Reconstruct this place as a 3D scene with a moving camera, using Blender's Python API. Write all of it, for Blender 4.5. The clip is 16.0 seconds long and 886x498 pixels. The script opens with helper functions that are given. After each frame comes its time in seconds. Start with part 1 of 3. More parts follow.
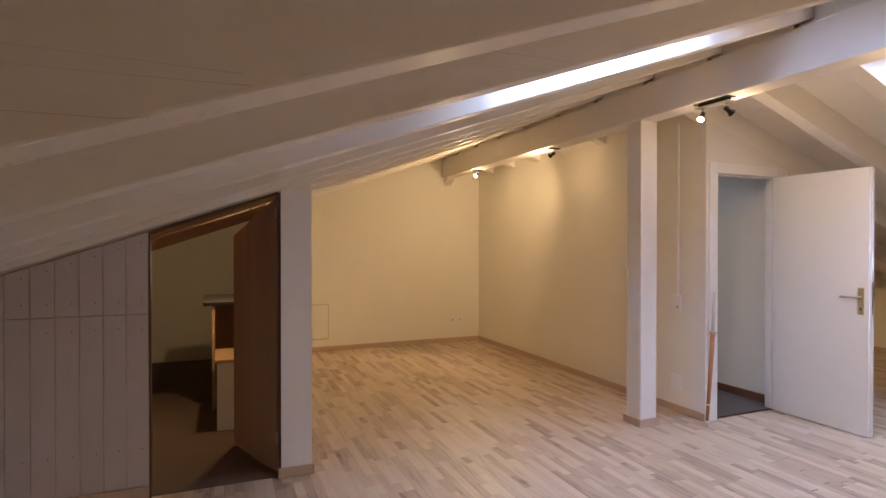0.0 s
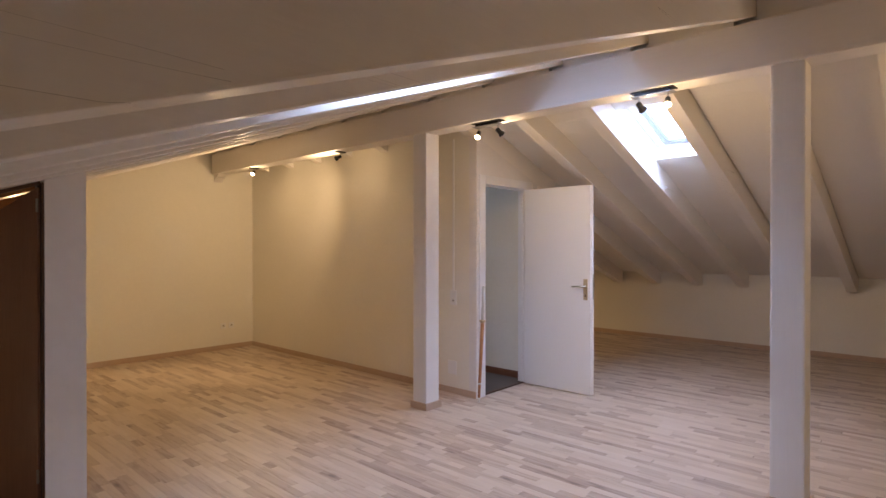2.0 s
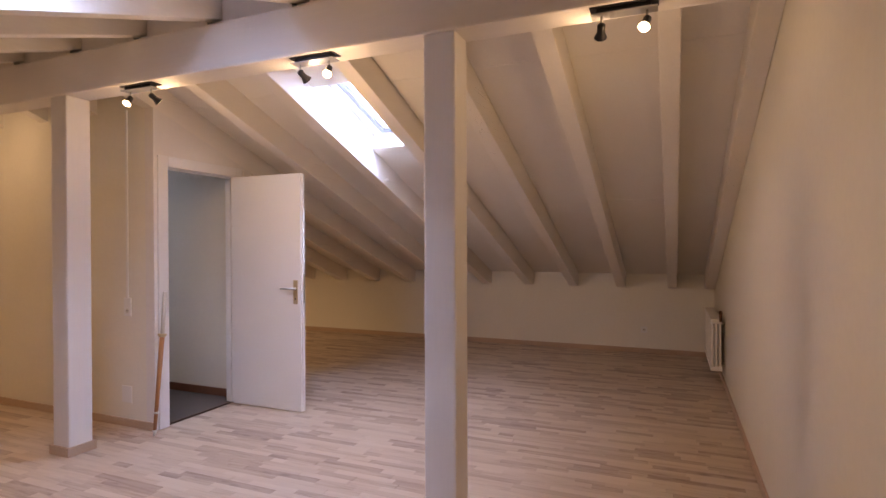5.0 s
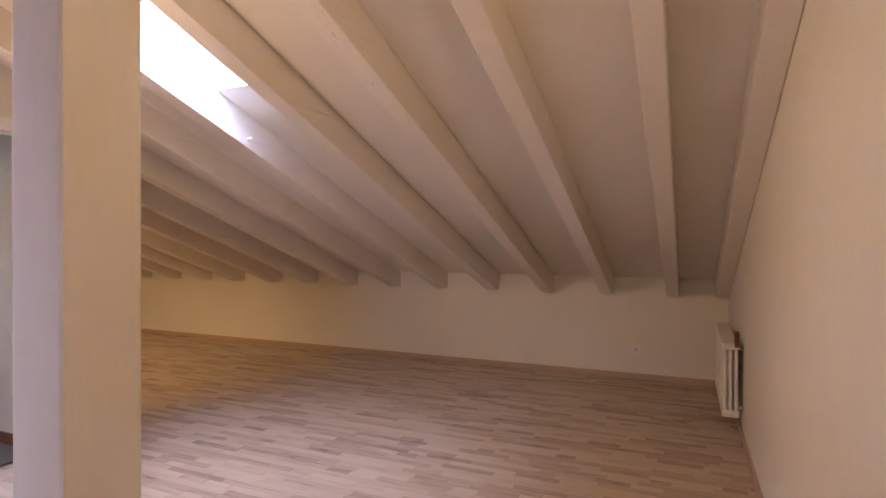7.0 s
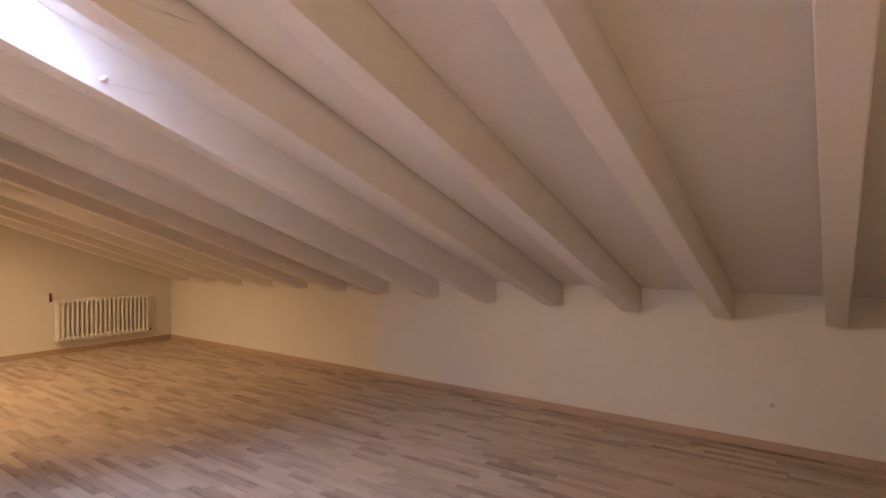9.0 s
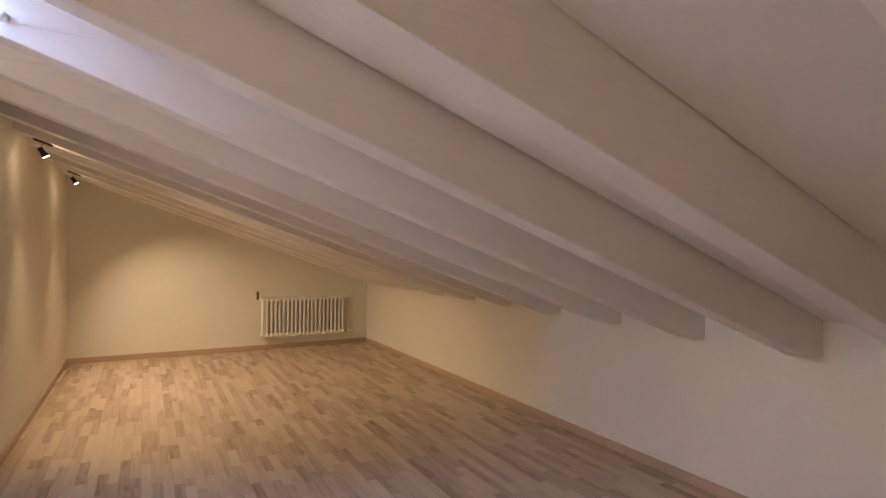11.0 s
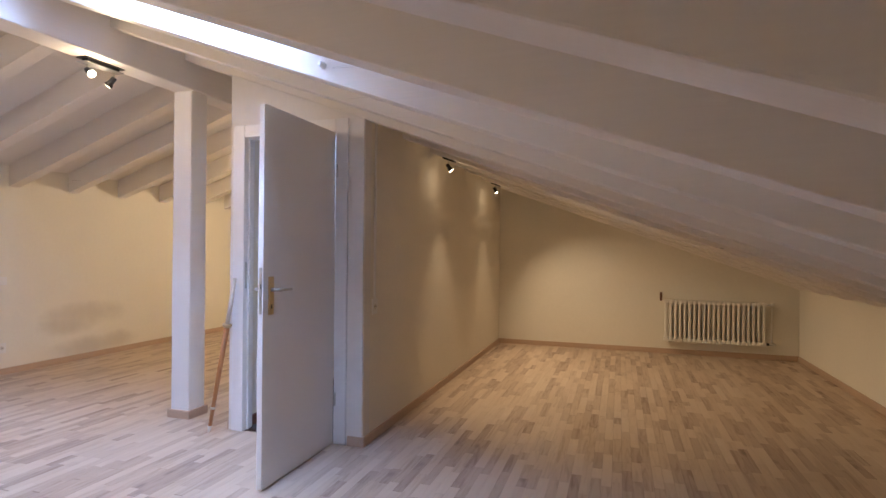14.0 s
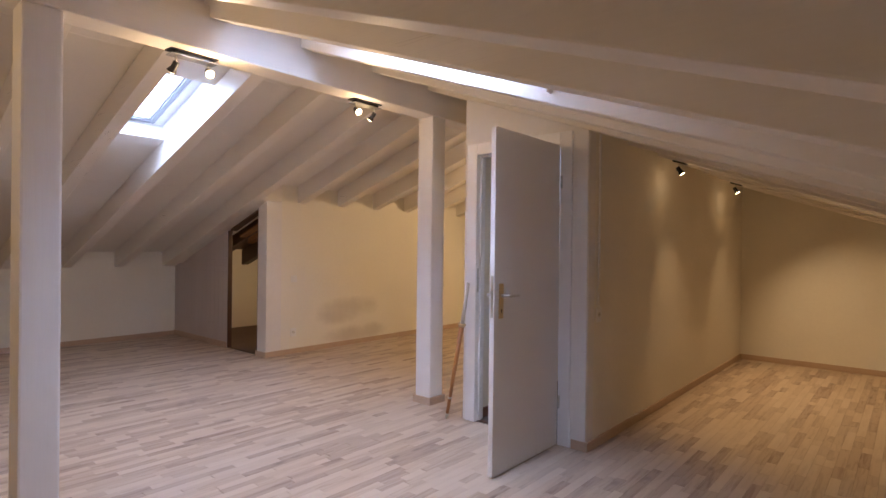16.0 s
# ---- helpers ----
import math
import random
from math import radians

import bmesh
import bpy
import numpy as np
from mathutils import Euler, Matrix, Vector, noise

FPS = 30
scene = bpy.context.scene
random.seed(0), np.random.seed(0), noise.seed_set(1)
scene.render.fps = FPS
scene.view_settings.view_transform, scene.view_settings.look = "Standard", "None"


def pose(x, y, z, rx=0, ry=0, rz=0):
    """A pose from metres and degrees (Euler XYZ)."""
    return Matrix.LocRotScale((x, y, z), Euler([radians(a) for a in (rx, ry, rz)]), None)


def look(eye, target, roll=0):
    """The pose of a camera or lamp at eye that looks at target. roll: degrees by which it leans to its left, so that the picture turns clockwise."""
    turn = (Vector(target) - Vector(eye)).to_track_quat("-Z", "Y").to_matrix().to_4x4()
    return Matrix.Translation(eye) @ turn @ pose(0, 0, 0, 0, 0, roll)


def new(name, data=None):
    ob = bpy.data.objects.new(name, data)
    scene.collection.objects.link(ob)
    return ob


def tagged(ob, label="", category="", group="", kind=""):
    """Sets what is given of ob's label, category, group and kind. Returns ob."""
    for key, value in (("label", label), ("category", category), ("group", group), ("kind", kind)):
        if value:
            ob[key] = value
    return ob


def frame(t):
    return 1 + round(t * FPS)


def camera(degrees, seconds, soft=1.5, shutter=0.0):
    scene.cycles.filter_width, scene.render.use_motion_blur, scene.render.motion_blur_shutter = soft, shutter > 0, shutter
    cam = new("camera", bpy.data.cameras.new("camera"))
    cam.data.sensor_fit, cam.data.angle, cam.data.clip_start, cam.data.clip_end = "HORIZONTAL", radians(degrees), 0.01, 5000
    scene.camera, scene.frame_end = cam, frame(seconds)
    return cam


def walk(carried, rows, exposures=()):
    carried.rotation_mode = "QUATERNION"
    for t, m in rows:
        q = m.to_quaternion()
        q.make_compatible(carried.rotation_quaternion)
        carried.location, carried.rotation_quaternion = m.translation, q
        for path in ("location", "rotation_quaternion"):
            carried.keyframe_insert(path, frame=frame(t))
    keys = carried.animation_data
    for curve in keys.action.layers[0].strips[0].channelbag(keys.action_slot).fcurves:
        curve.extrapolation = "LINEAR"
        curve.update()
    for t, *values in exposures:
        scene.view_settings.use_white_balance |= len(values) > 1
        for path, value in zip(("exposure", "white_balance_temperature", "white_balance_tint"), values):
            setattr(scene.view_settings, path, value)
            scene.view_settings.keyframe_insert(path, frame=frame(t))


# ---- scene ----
cam = camera(77.9, 16.0)
PATH = [
    (0, (-3.148, -3.454, 1.434), (-2.385, -1.605, 1.418), 0.0),
    (0.5, (-3.316, -3.373, 1.442), (-2.396, -1.598, 1.425), 0.1),
    (1, (-3.451, -3.337, 1.449), (-2.353, -1.666, 1.433), 0.1),
    (1.5, (-3.504, -3.366, 1.428), (-2.202, -1.848, 1.42), -0.0),
    (2, (-3.488, -3.383, 1.423), (-2.01, -2.036, 1.414), 0.0),
    (2.5, (-3.5, -3.468, 1.414), (-1.906, -2.26, 1.407), 0.1),
    (3, (-3.452, -3.534, 1.415), (-1.785, -2.43, 1.404), 0.1),
    (3.5, (-3.313, -3.608, 1.398), (-1.576, -2.617, 1.388), 0.1),
    (4, (-3.084, -3.703, 1.431), (-1.298, -2.804, 1.412), -0.1),
    (4.5, (-2.815, -3.785, 1.408), (-0.998, -2.949, 1.385), 0.1),
    (5, (-2.469, -3.793, 1.402), (-0.625, -3.017, 1.388), -0.2),
    (7.5, (-0.298, -3.922, 1.318), (1.512, -3.072, 1.31), 0.2),
    (8, (0.096, -3.854, 1.335), (1.878, -2.945, 1.325), 0.2),
    (10.5, (2.03, -3.56, 1.341), (3.178, -1.922, 1.333), 0.3),
    (11, (2.294, -3.388, 1.347), (3.249, -1.631, 1.342), 0.6),
    (11.5, (2.59, -3.258, 1.293), (3.392, -1.426, 1.291), 0.6),
    (12, (2.765, -3.257, 1.286), (3.395, -1.358, 1.286), 0.5),
    (12.5, (2.886, -3.343, 1.265), (3.272, -1.381, 1.27), 0.5),
    (13, (2.96, -3.349, 1.255), (3.0, -1.349, 1.258), 0.7),
    (13.5, (3.03, -3.303, 1.266), (2.701, -1.33, 1.26), 0.8),
    (14, (3.072, -3.335, 1.269), (2.46, -1.431, 1.267), 0.6),
    (14.5, (3.108, -3.378, 1.294), (2.282, -1.556, 1.291), 0.8),
    (15, (3.121, -3.425, 1.302), (2.114, -1.697, 1.299), 0.8),
    (15.5, (3.122, -3.444, 1.314), (1.956, -1.819, 1.308), 0.9),
    (16, (3.13, -3.476, 1.318), (1.826, -1.96, 1.311), 0.7),
]
EXPOSURES = [(0, 0.16, 6350, 10), (1.5, 0.06, 6200, 10), (3.5, -0.09, 6450, 12), (5, -0.02, 6800, 20), (7.5, 0.53, 6700, 19),
             (8.2, 0.63, 6600, 19), (10.5, 0.86, 5700, 12), (12.5, 0.79, 5300, 7), (13.5, 0.57, 5450, 8), (14.5, 0.35, 5350, 8), (16, 0.06, 6350, 11)]
walk(cam, [(t, look(eye, target, roll)) for t, eye, target, roll in PATH], EXPOSURES)
# ---------------------------------------------------------------- world and light
world = bpy.data.worlds.new("world")
scene.world = world
world.use_nodes = True
wn = world.node_tree.nodes
sky = wn.new("ShaderNodeTexSky")
sky.sky_type = "NISHITA"
sky.sun_disc = False
sky.sun_elevation = radians(14)
sky.sun_rotation = radians(250)
world.node_tree.links.new(sky.outputs[0], wn["Background"].inputs[0])
wn["Background"].inputs[1].default_value = 0.12


def lamp(name, kind, m, power, colour, **kw):
    data = bpy.data.lights.new(name, kind)
    data.energy, data.color = power, colour
    if kind == "SPOT":
        data.spot_size, data.spot_blend, data.shadow_soft_size = radians(kw["cone"]), kw["blend"], kw.get("soft", 0.02)
    if kind == "AREA":
        data.shape, data.size, data.size_y = "RECTANGLE", kw["w"], kw["h"]
        data.spread = math.radians(kw["spread"])
    if kind == "POINT":
        data.shadow_soft_size = kw["soft"]
    ob = new(name, data)
    ob.matrix_world = m
    return ob


DAY = (0.48, 0.62, 1.0)
WARM = (1.0, 0.66, 0.345)
SKY_POWER = (19.5, 26.5)
BOX_SKY_POWER = 6.5
SKY_SPREAD = 178           # degrees
SPOT_POWER = 12
DEEP_POWER = 64
EAVES_POWER = 66
SPILL = 0.2

# ---------------------------------------------------------------- plan, in metres
XL, XR = -5.02, 5.07            # knee walls
YN, YS = 3.98, -4.26            # end walls
BX0, BX1, BY = 0.506, 1.53, -0.168   # the boxed-in stair room
PX, PY = -2.60, 0.03            # the partition round the eaves closet
RW, RS = 0.11, 0.612            # rafter width and spacing
SLOPE = {-1: 0.345, 1: 0.3585}   # fall of the two roof sides
RAFTERS = [-0.158 - RS * k for k in range(-6, 7)]
DEPTH = 0.22
WY0, WY1 = -1.382 - RS + RW, -1.382   # the bay of the roof windows


def zl(x):
    return 2.725 - SLOPE[-1] * abs(x)


def zr(x):
    return 2.635 - SLOPE[1] * abs(x)


def zs(side, x):
    return zl(x) if side < 0 else zr(x)


# ---------------------------------------------------------------- materials
def material(name, colour, rough=0.5, metal=0.0, grain=None, bump=0.0, scale=8.0, vary=0.06, spec=0.5):
    """A paint or plain surface with broad and fine variation."""
    m = bpy.data.materials.new(name)
    m.use_nodes = True
    nt = m.node_tree
    b = nt.nodes["Principled BSDF"]
    b.inputs["Roughness"].default_value, b.inputs["Metallic"].default_value = rough, metal
    b.inputs["Specular IOR Level"].default_value = spec
    co = nt.nodes.new("ShaderNodeTexCoord")
    mp = nt.nodes.new("ShaderNodeMapping")
    mp.inputs["Scale"].default_value = grain or (1, 1, 1)
    nt.links.new(co.outputs["Object"], mp.inputs[0])
    big, fine = nt.nodes.new("ShaderNodeTexNoise"), nt.nodes.new("ShaderNodeTexNoise")
    big.inputs["Scale"].default_value, fine.inputs["Scale"].default_value = 1.3, scale * 6
    big.inputs["Detail"].default_value, fine.inputs["Detail"].default_value = 4, 5
    nt.links.new(mp.outputs[0], big.inputs[0])
    nt.links.new(mp.outputs[0], fine.inputs[0])
    add = nt.nodes.new("ShaderNodeMix")
    add.inputs[0].default_value = 0.4
    nt.links.new(big.outputs[0], add.inputs[2])
    nt.links.new(fine.outputs[0], add.inputs[3])
    ramp = nt.nodes.new("ShaderNodeValToRGB")
    ramp.color_ramp.elements[0].position, ramp.color_ramp.elements[1].position = 0.3, 0.7
    ramp.color_ramp.elements[0].color = (*[c * (1 - vary) for c in colour], 1)
    ramp.color_ramp.elements[1].color = (*[min(1, c * (1 + vary)) for c in colour], 1)
    nt.links.new(add.outputs[0], ramp.inputs[0])
    nt.links.new(ramp.outputs[0], b.inputs["Base Color"])
    if bump:
        bn = nt.nodes.new("ShaderNodeBump")
        bn.inputs["Strength"].default_value, bn.inputs["Distance"].default_value = bump, 0.004
        nt.links.new(add.outputs[0], bn.inputs["Height"])
        nt.links.new(bn.outputs[0], b.inputs["Normal"])
    return m


def cracked(m, scale):
    """Sparse thin dark cracks along the grain of painted timber."""
    nt = m.node_tree
    b = nt.nodes["Principled BSDF"]
    old = b.inputs["Base Color"].links[0].from_socket
    geo = nt.nodes.new("ShaderNodeNewGeometry")
    mp = nt.nodes.new("ShaderNodeMapping")
    mp.inputs["Scale"].default_value = scale
    nt.links.new(geo.outputs["Position"], mp.inputs[0])
    line, mask = nt.nodes.new("ShaderNodeTexNoise"), nt.nodes.new("ShaderNodeTexNoise")
    line.inputs["Scale"].default_value, line.inputs["Detail"].default_value = 1.0, 2
    mask.inputs["Scale"].default_value, mask.inputs["Detail"].default_value = 0.9, 2
    nt.links.new(mp.outputs[0], line.inputs[0])
    nt.links.new(geo.outputs["Position"], mask.inputs[0])

    def op(kind, a, c):
        n = nt.nodes.new("ShaderNodeMath")
        n.operation = kind
        for i, v in enumerate((a, c)):
            if isinstance(v, (int, float)):
                n.inputs[i].default_value = v
            else:
                nt.links.new(v, n.inputs[i])
        return n.outputs[0]

    near = op("LESS_THAN", op("ABSOLUTE", op("SUBTRACT", line.outputs[0], 0.5), 0), 0.0016)
    both = op("MULTIPLY", op("MULTIPLY", near, op("GREATER_THAN", mask.outputs[0], 0.60)), 0.4)
    mix = nt.nodes.new("ShaderNodeMix")
    mix.data_type = "RGBA"
    nt.links.new(both, mix.inputs[0])
    nt.links.new(old, mix.inputs[6])
    mix.inputs[7].default_value = (0.16, 0.12, 0.09, 1)
    nt.links.new(mix.outputs[2], b.inputs["Base Color"])


PLASTER = material("plaster", (0.82, 0.785, 0.69), 0.85, bump=0.35, scale=5, vary=0.03)
ROUGH_PLASTER = material("rough_plaster", (0.80, 0.77, 0.73), 0.85, bump=0.9, scale=3, vary=0.04)
PAINT_X = material("painted_timber", (0.84, 0.80, 0.74), 0.5, grain=(0.25, 4, 4), bump=0.5, scale=4, vary=0.035)
PAINT_Y = material("painted_beam", (0.84, 0.80, 0.75), 0.5, grain=(4, 0.25, 4), bump=0.4, scale=4, vary=0.03)
PAINT_Z = material("painted_post", (0.82, 0.80, 0.77), 0.45, grain=(4, 4, 0.25), bump=0.3, scale=4, vary=0.03)
cracked(PAINT_X, (0.22, 13, 13))
PANEL = material("ceiling_board", (0.83, 0.79, 0.72), 0.7, bump=0.15, scale=9, vary=0.03)
BOARD = material("painted_boards", (0.57, 0.51, 0.48), 0.6, grain=(4, 4, 0.3), bump=0.3, scale=4, vary=0.05)
LACQUER = material("door_lacquer", (0.82, 0.82, 0.82), 0.38, vary=0.02, bump=0.05)
FRAME = material("frame_lacquer", (0.84, 0.83, 0.82), 0.35, vary=0.02)
SKIRT = material("skirting", (0.53, 0.385, 0.275), 0.5, grain=(1, 1, 6), vary=0.1, scale=5)
BROWN = material("brown_door", (0.40, 0.245, 0.175), 0.5, grain=(6, 6, 0.3), vary=0.16, scale=4)
DARKWOOD = material("dark_wood", (0.09, 0.045, 0.025), 0.5, grain=(0.3, 6, 6), vary=0.25)
RAWWOOD = material("raw_timber", (0.30, 0.15, 0.06), 0.6, grain=(0.25, 6, 6), bump=0.4, vary=0.25, scale=4)
CARPET = material("carpet", (0.12, 0.105, 0.095), 0.95, bump=1.0, scale=30, vary=0.25)
CLOSET_CARPET = material("closet_carpet", (0.14, 0.095, 0.065), 0.95, bump=1.0, scale=30, vary=0.2)
BEECH = material("beech_board", (0.5, 0.32, 0.17), 0.5, grain=(6, 0.4, 6), vary=0.12)
WHITE = material("white_plastic", (0.82, 0.81, 0.78), 0.35, vary=0.01)
RADIATOR = material("radiator_enamel", (0.82, 0.80, 0.74), 0.35, vary=0.02)
STEEL = material("brushed_steel", (0.55, 0.54, 0.5), 0.32, 1.0, vary=0.05)
BRASS = material("pale_brass", (0.60, 0.50, 0.32), 0.35, 1.0, vary=0.06)
COPPER = material("brown_fitting", (0.14, 0.06, 0.035), 0.45, 0.3, vary=0.2)
BLACK = material("black_metal", (0.035, 0.035, 0.04), 0.35, 0.6, vary=0.1)
ALU = material("grey_aluminium", (0.42, 0.43, 0.45), 0.4, 0.8, vary=0.04)
SASH = material("grey_sash", (0.33, 0.35, 0.37), 0.5, vary=0.05)
BEAD = material("pale_bead", (0.52, 0.54, 0.55), 0.45, vary=0.03)
GASKET = material("rubber_seal", (0.16, 0.17, 0.18), 0.7, vary=0.05)
STICKWOOD = material("varnished_stick", (0.42, 0.19, 0.07), 0.4, grain=(8, 8, 0.4), vary=0.18)
PALE = material("pale_tube", (0.66, 0.63, 0.56), 0.45, vary=0.06)
GREYTOP = material("grey_laminate", (0.24, 0.21, 0.19), 0.4, vary=0.1)
DARK = material("dark_gap", (0.02, 0.017, 0.015), 0.9)
SUBFLOOR = material("subfloor", (0.16, 0.12, 0.09), 0.8)


def glowing(name, colour, strength):
    m = bpy.data.materials.new(name)
    m.use_nodes = True
    b = m.node_tree.nodes["Principled BSDF"]
    b.inputs["Base Color"].default_value = (0.8, 0.8, 0.8, 1)
    b.inputs["Emission Color"].default_value = (*colour, 1)
    b.inputs["Emission Strength"].default_value = strength
    return m


SKYGLOW = glowing("overcast_sky", (0.92, 0.97, 1.0), 2.2)
BULB = glowing("lit_bulb", (1.0, 0.72, 0.36), 14)

GLASS = bpy.data.materials.new("window_glass")
GLASS.use_nodes = True
gb = GLASS.node_tree.nodes["Principled BSDF"]
gb.inputs["Transmission Weight"].default_value, gb.inputs["Roughness"].default_value = 1.0, 0.0
gb.inputs["IOR"].default_value = 1.1


def stained(base):
    """The plaster with two smoky grey patches low on it."""
    m = base.copy()
    m.name = "stained_plaster"
    nt = m.node_tree
    b = nt.nodes["Principled BSDF"]
    old = b.inputs["Base Color"].links[0].from_socket
    co = nt.nodes.new("ShaderNodeTexCoord")
    sep = nt.nodes.new("ShaderNodeSeparateXYZ")
    warp = nt.nodes.new("ShaderNodeTexNoise")
    warp.inputs["Scale"].default_value = 5
    nt.links.new(co.outputs["Object"], sep.inputs[0])
    nt.links.new(co.outputs["Object"], warp.inputs[0])

    def math_node(op, a, c):
        n = nt.nodes.new("ShaderNodeMath")
        n.operation = op
        for i, v in enumerate((a, c)):
            if isinstance(v, (int, float)):
                n.inputs[i].default_value = v
            else:
                nt.links.new(v, n.inputs[i])
        return n.outputs[0]

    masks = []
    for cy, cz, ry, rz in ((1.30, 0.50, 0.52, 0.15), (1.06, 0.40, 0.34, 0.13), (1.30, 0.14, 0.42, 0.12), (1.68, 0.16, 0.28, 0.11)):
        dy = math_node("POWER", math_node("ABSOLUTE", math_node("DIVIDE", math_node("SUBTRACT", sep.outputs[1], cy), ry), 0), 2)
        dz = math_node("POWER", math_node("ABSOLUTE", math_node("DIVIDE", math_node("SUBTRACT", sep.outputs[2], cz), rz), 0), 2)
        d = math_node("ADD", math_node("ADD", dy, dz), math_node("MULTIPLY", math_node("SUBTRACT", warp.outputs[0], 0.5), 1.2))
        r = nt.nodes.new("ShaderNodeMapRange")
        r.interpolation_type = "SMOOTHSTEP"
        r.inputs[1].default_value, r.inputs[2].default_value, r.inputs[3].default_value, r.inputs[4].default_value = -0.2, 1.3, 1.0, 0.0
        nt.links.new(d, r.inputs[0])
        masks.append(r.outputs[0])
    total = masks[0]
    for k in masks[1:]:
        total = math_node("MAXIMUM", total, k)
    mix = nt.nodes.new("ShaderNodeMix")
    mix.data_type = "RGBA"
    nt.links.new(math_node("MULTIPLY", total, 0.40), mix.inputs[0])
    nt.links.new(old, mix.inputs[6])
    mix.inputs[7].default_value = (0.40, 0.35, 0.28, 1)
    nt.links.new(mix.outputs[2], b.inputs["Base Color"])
    return m


STAINED = stained(PLASTER)


def strip_wood(name, per_object):
    """Pale printed strip flooring: each strip its own tone, with streaks along it and now and then a knot."""
    m = bpy.data.materials.new(name)
    m.use_nodes = True
    nt = m.node_tree
    b = nt.nodes["Principled BSDF"]
    b.inputs["Roughness"].default_value = 0.42
    if per_object:
        rnd = nt.nodes.new("ShaderNodeObjectInfo").outputs["Random"]
    else:
        rnd = nt.nodes.new("ShaderNodeNewGeometry").outputs["Random Per Island"]
    geo = nt.nodes.new("ShaderNodeNewGeometry")
    shift = nt.nodes.new("ShaderNodeVectorMath")
    shift.operation = "MULTIPLY_ADD"
    comb = nt.nodes.new("ShaderNodeCombineXYZ")
    for i in range(3):
        nt.links.new(rnd, comb.inputs[i])
    nt.links.new(comb.outputs[0], shift.inputs[0])
    shift.inputs[1].default_value = (37, 61, 13)
    nt.links.new(geo.outputs["Position"], shift.inputs[2])
    mp = nt.nodes.new("ShaderNodeMapping")
    mp.inputs["Scale"].default_value = (26, 2.2, 1)
    nt.links.new(shift.outputs[0], mp.inputs[0])
    grain = nt.nodes.new("ShaderNodeTexNoise")
    grain.inputs["Scale"].default_value, grain.inputs["Detail"].default_value = 1.6, 5
    grain.inputs["Distortion"].default_value = 0.7
    nt.links.new(mp.outputs[0], grain.inputs[0])
    tone = nt.nodes.new("ShaderNodeValToRGB")
    tone.color_ramp.interpolation = "LINEAR"
    els = tone.color_ramp.elements
    els[0].position, els[0].color = 0.0, (0.62, 0.51, 0.395, 1)
    els[1].position, els[1].color = 1.0, (0.40, 0.295, 0.215, 1)
    for p, c in ((0.30, (0.585, 0.47, 0.355)), (0.55, (0.54, 0.425, 0.315)), (0.80, (0.475, 0.365, 0.27))):
        e = els.new(p)
        e.color = (*c, 1)
    nt.links.new(rnd, tone.inputs[0])
    dark = nt.nodes.new("ShaderNodeMix")
    dark.data_type, dark.blend_type = "RGBA", "MULTIPLY"
    gr = nt.nodes.new("ShaderNodeMapRange")
    gr.inputs[1].default_value, gr.inputs[2].default_value = 0.48, 0.72
    gr.inputs[3].default_value, gr.inputs[4].default_value = 0.0, 1.0
    nt.links.new(grain.outputs[0], gr.inputs[0])
    amount = nt.nodes.new("ShaderNodeMath")
    amount.operation = "MULTIPLY"
    nt.links.new(gr.outputs[0], amount.inputs[0])
    k = nt.nodes.new("ShaderNodeMapRange")
    k.inputs[1].default_value, k.inputs[2].default_value, k.inputs[3].default_value, k.inputs[4].default_value = 0.15, 1.0, 0.15, 0.85
    nt.links.new(rnd, k.inputs[0])
    nt.links.new(k.outputs[0], amount.inputs[1])
    nt.links.new(amount.outputs[0], dark.inputs[0])
    nt.links.new(tone.outputs[0], dark.inputs[6])
    dark.inputs[7].default_value = (0.56, 0.49, 0.45, 1)
    km = nt.nodes.new("ShaderNodeMapping")
    km.inputs["Scale"].default_value = (13, 5.5, 1)
    nt.links.new(shift.outputs[0], km.inputs[0])
    vor = nt.nodes.new("ShaderNodeTexVoronoi")
    vor.inputs["Scale"].default_value = 1.0
    nt.links.new(km.outputs[0], vor.inputs["Vector"])
    ring = nt.nodes.new("ShaderNodeMapRange")
    ring.interpolation_type = "SMOOTHSTEP"
    ring.inputs[1].default_value, ring.inputs[2].default_value, ring.inputs[3].default_value, ring.inputs[4].default_value = 0.08, 0.34, 1.0, 0.0
    nt.links.new(vor.outputs["Distance"], ring.inputs[0])
    some = nt.nodes.new("ShaderNodeMath")
    some.operation = "GREATER_THAN"
    nt.links.new(rnd, some.inputs[0])
    some.inputs[1].default_value = 0.86
    kn = nt.nodes.new("ShaderNodeMath")
    kn.operation = "MULTIPLY"
    nt.links.new(ring.outputs[0], kn.inputs[0])
    nt.links.new(some.outputs[0], kn.inputs[1])
    kn2 = nt.nodes.new("ShaderNodeMath")
    kn2.operation = "MULTIPLY"
    nt.links.new(kn.outputs[0], kn2.inputs[0])
    nt.links.new(grain.outputs[0], kn2.inputs[1])
    knot = nt.nodes.new("ShaderNodeMix")
    knot.data_type = "RGBA"
    nt.links.new(kn2.outputs[0], knot.inputs[0])
    nt.links.new(dark.outputs[2], knot.inputs[6])
    knot.inputs[7].default_value = (0.14, 0.095, 0.07, 1)
    nt.links.new(knot.outputs[2], b.inputs["Base Color"])
    rr = nt.nodes.new("ShaderNodeMapRange")
    rr.inputs[3].default_value, rr.inputs[4].default_value = 0.36, 0.52
    nt.links.new(grain.outputs[0], rr.inputs[0])
    nt.links.new(rr.outputs[0], b.inputs["Roughness"])
    return m


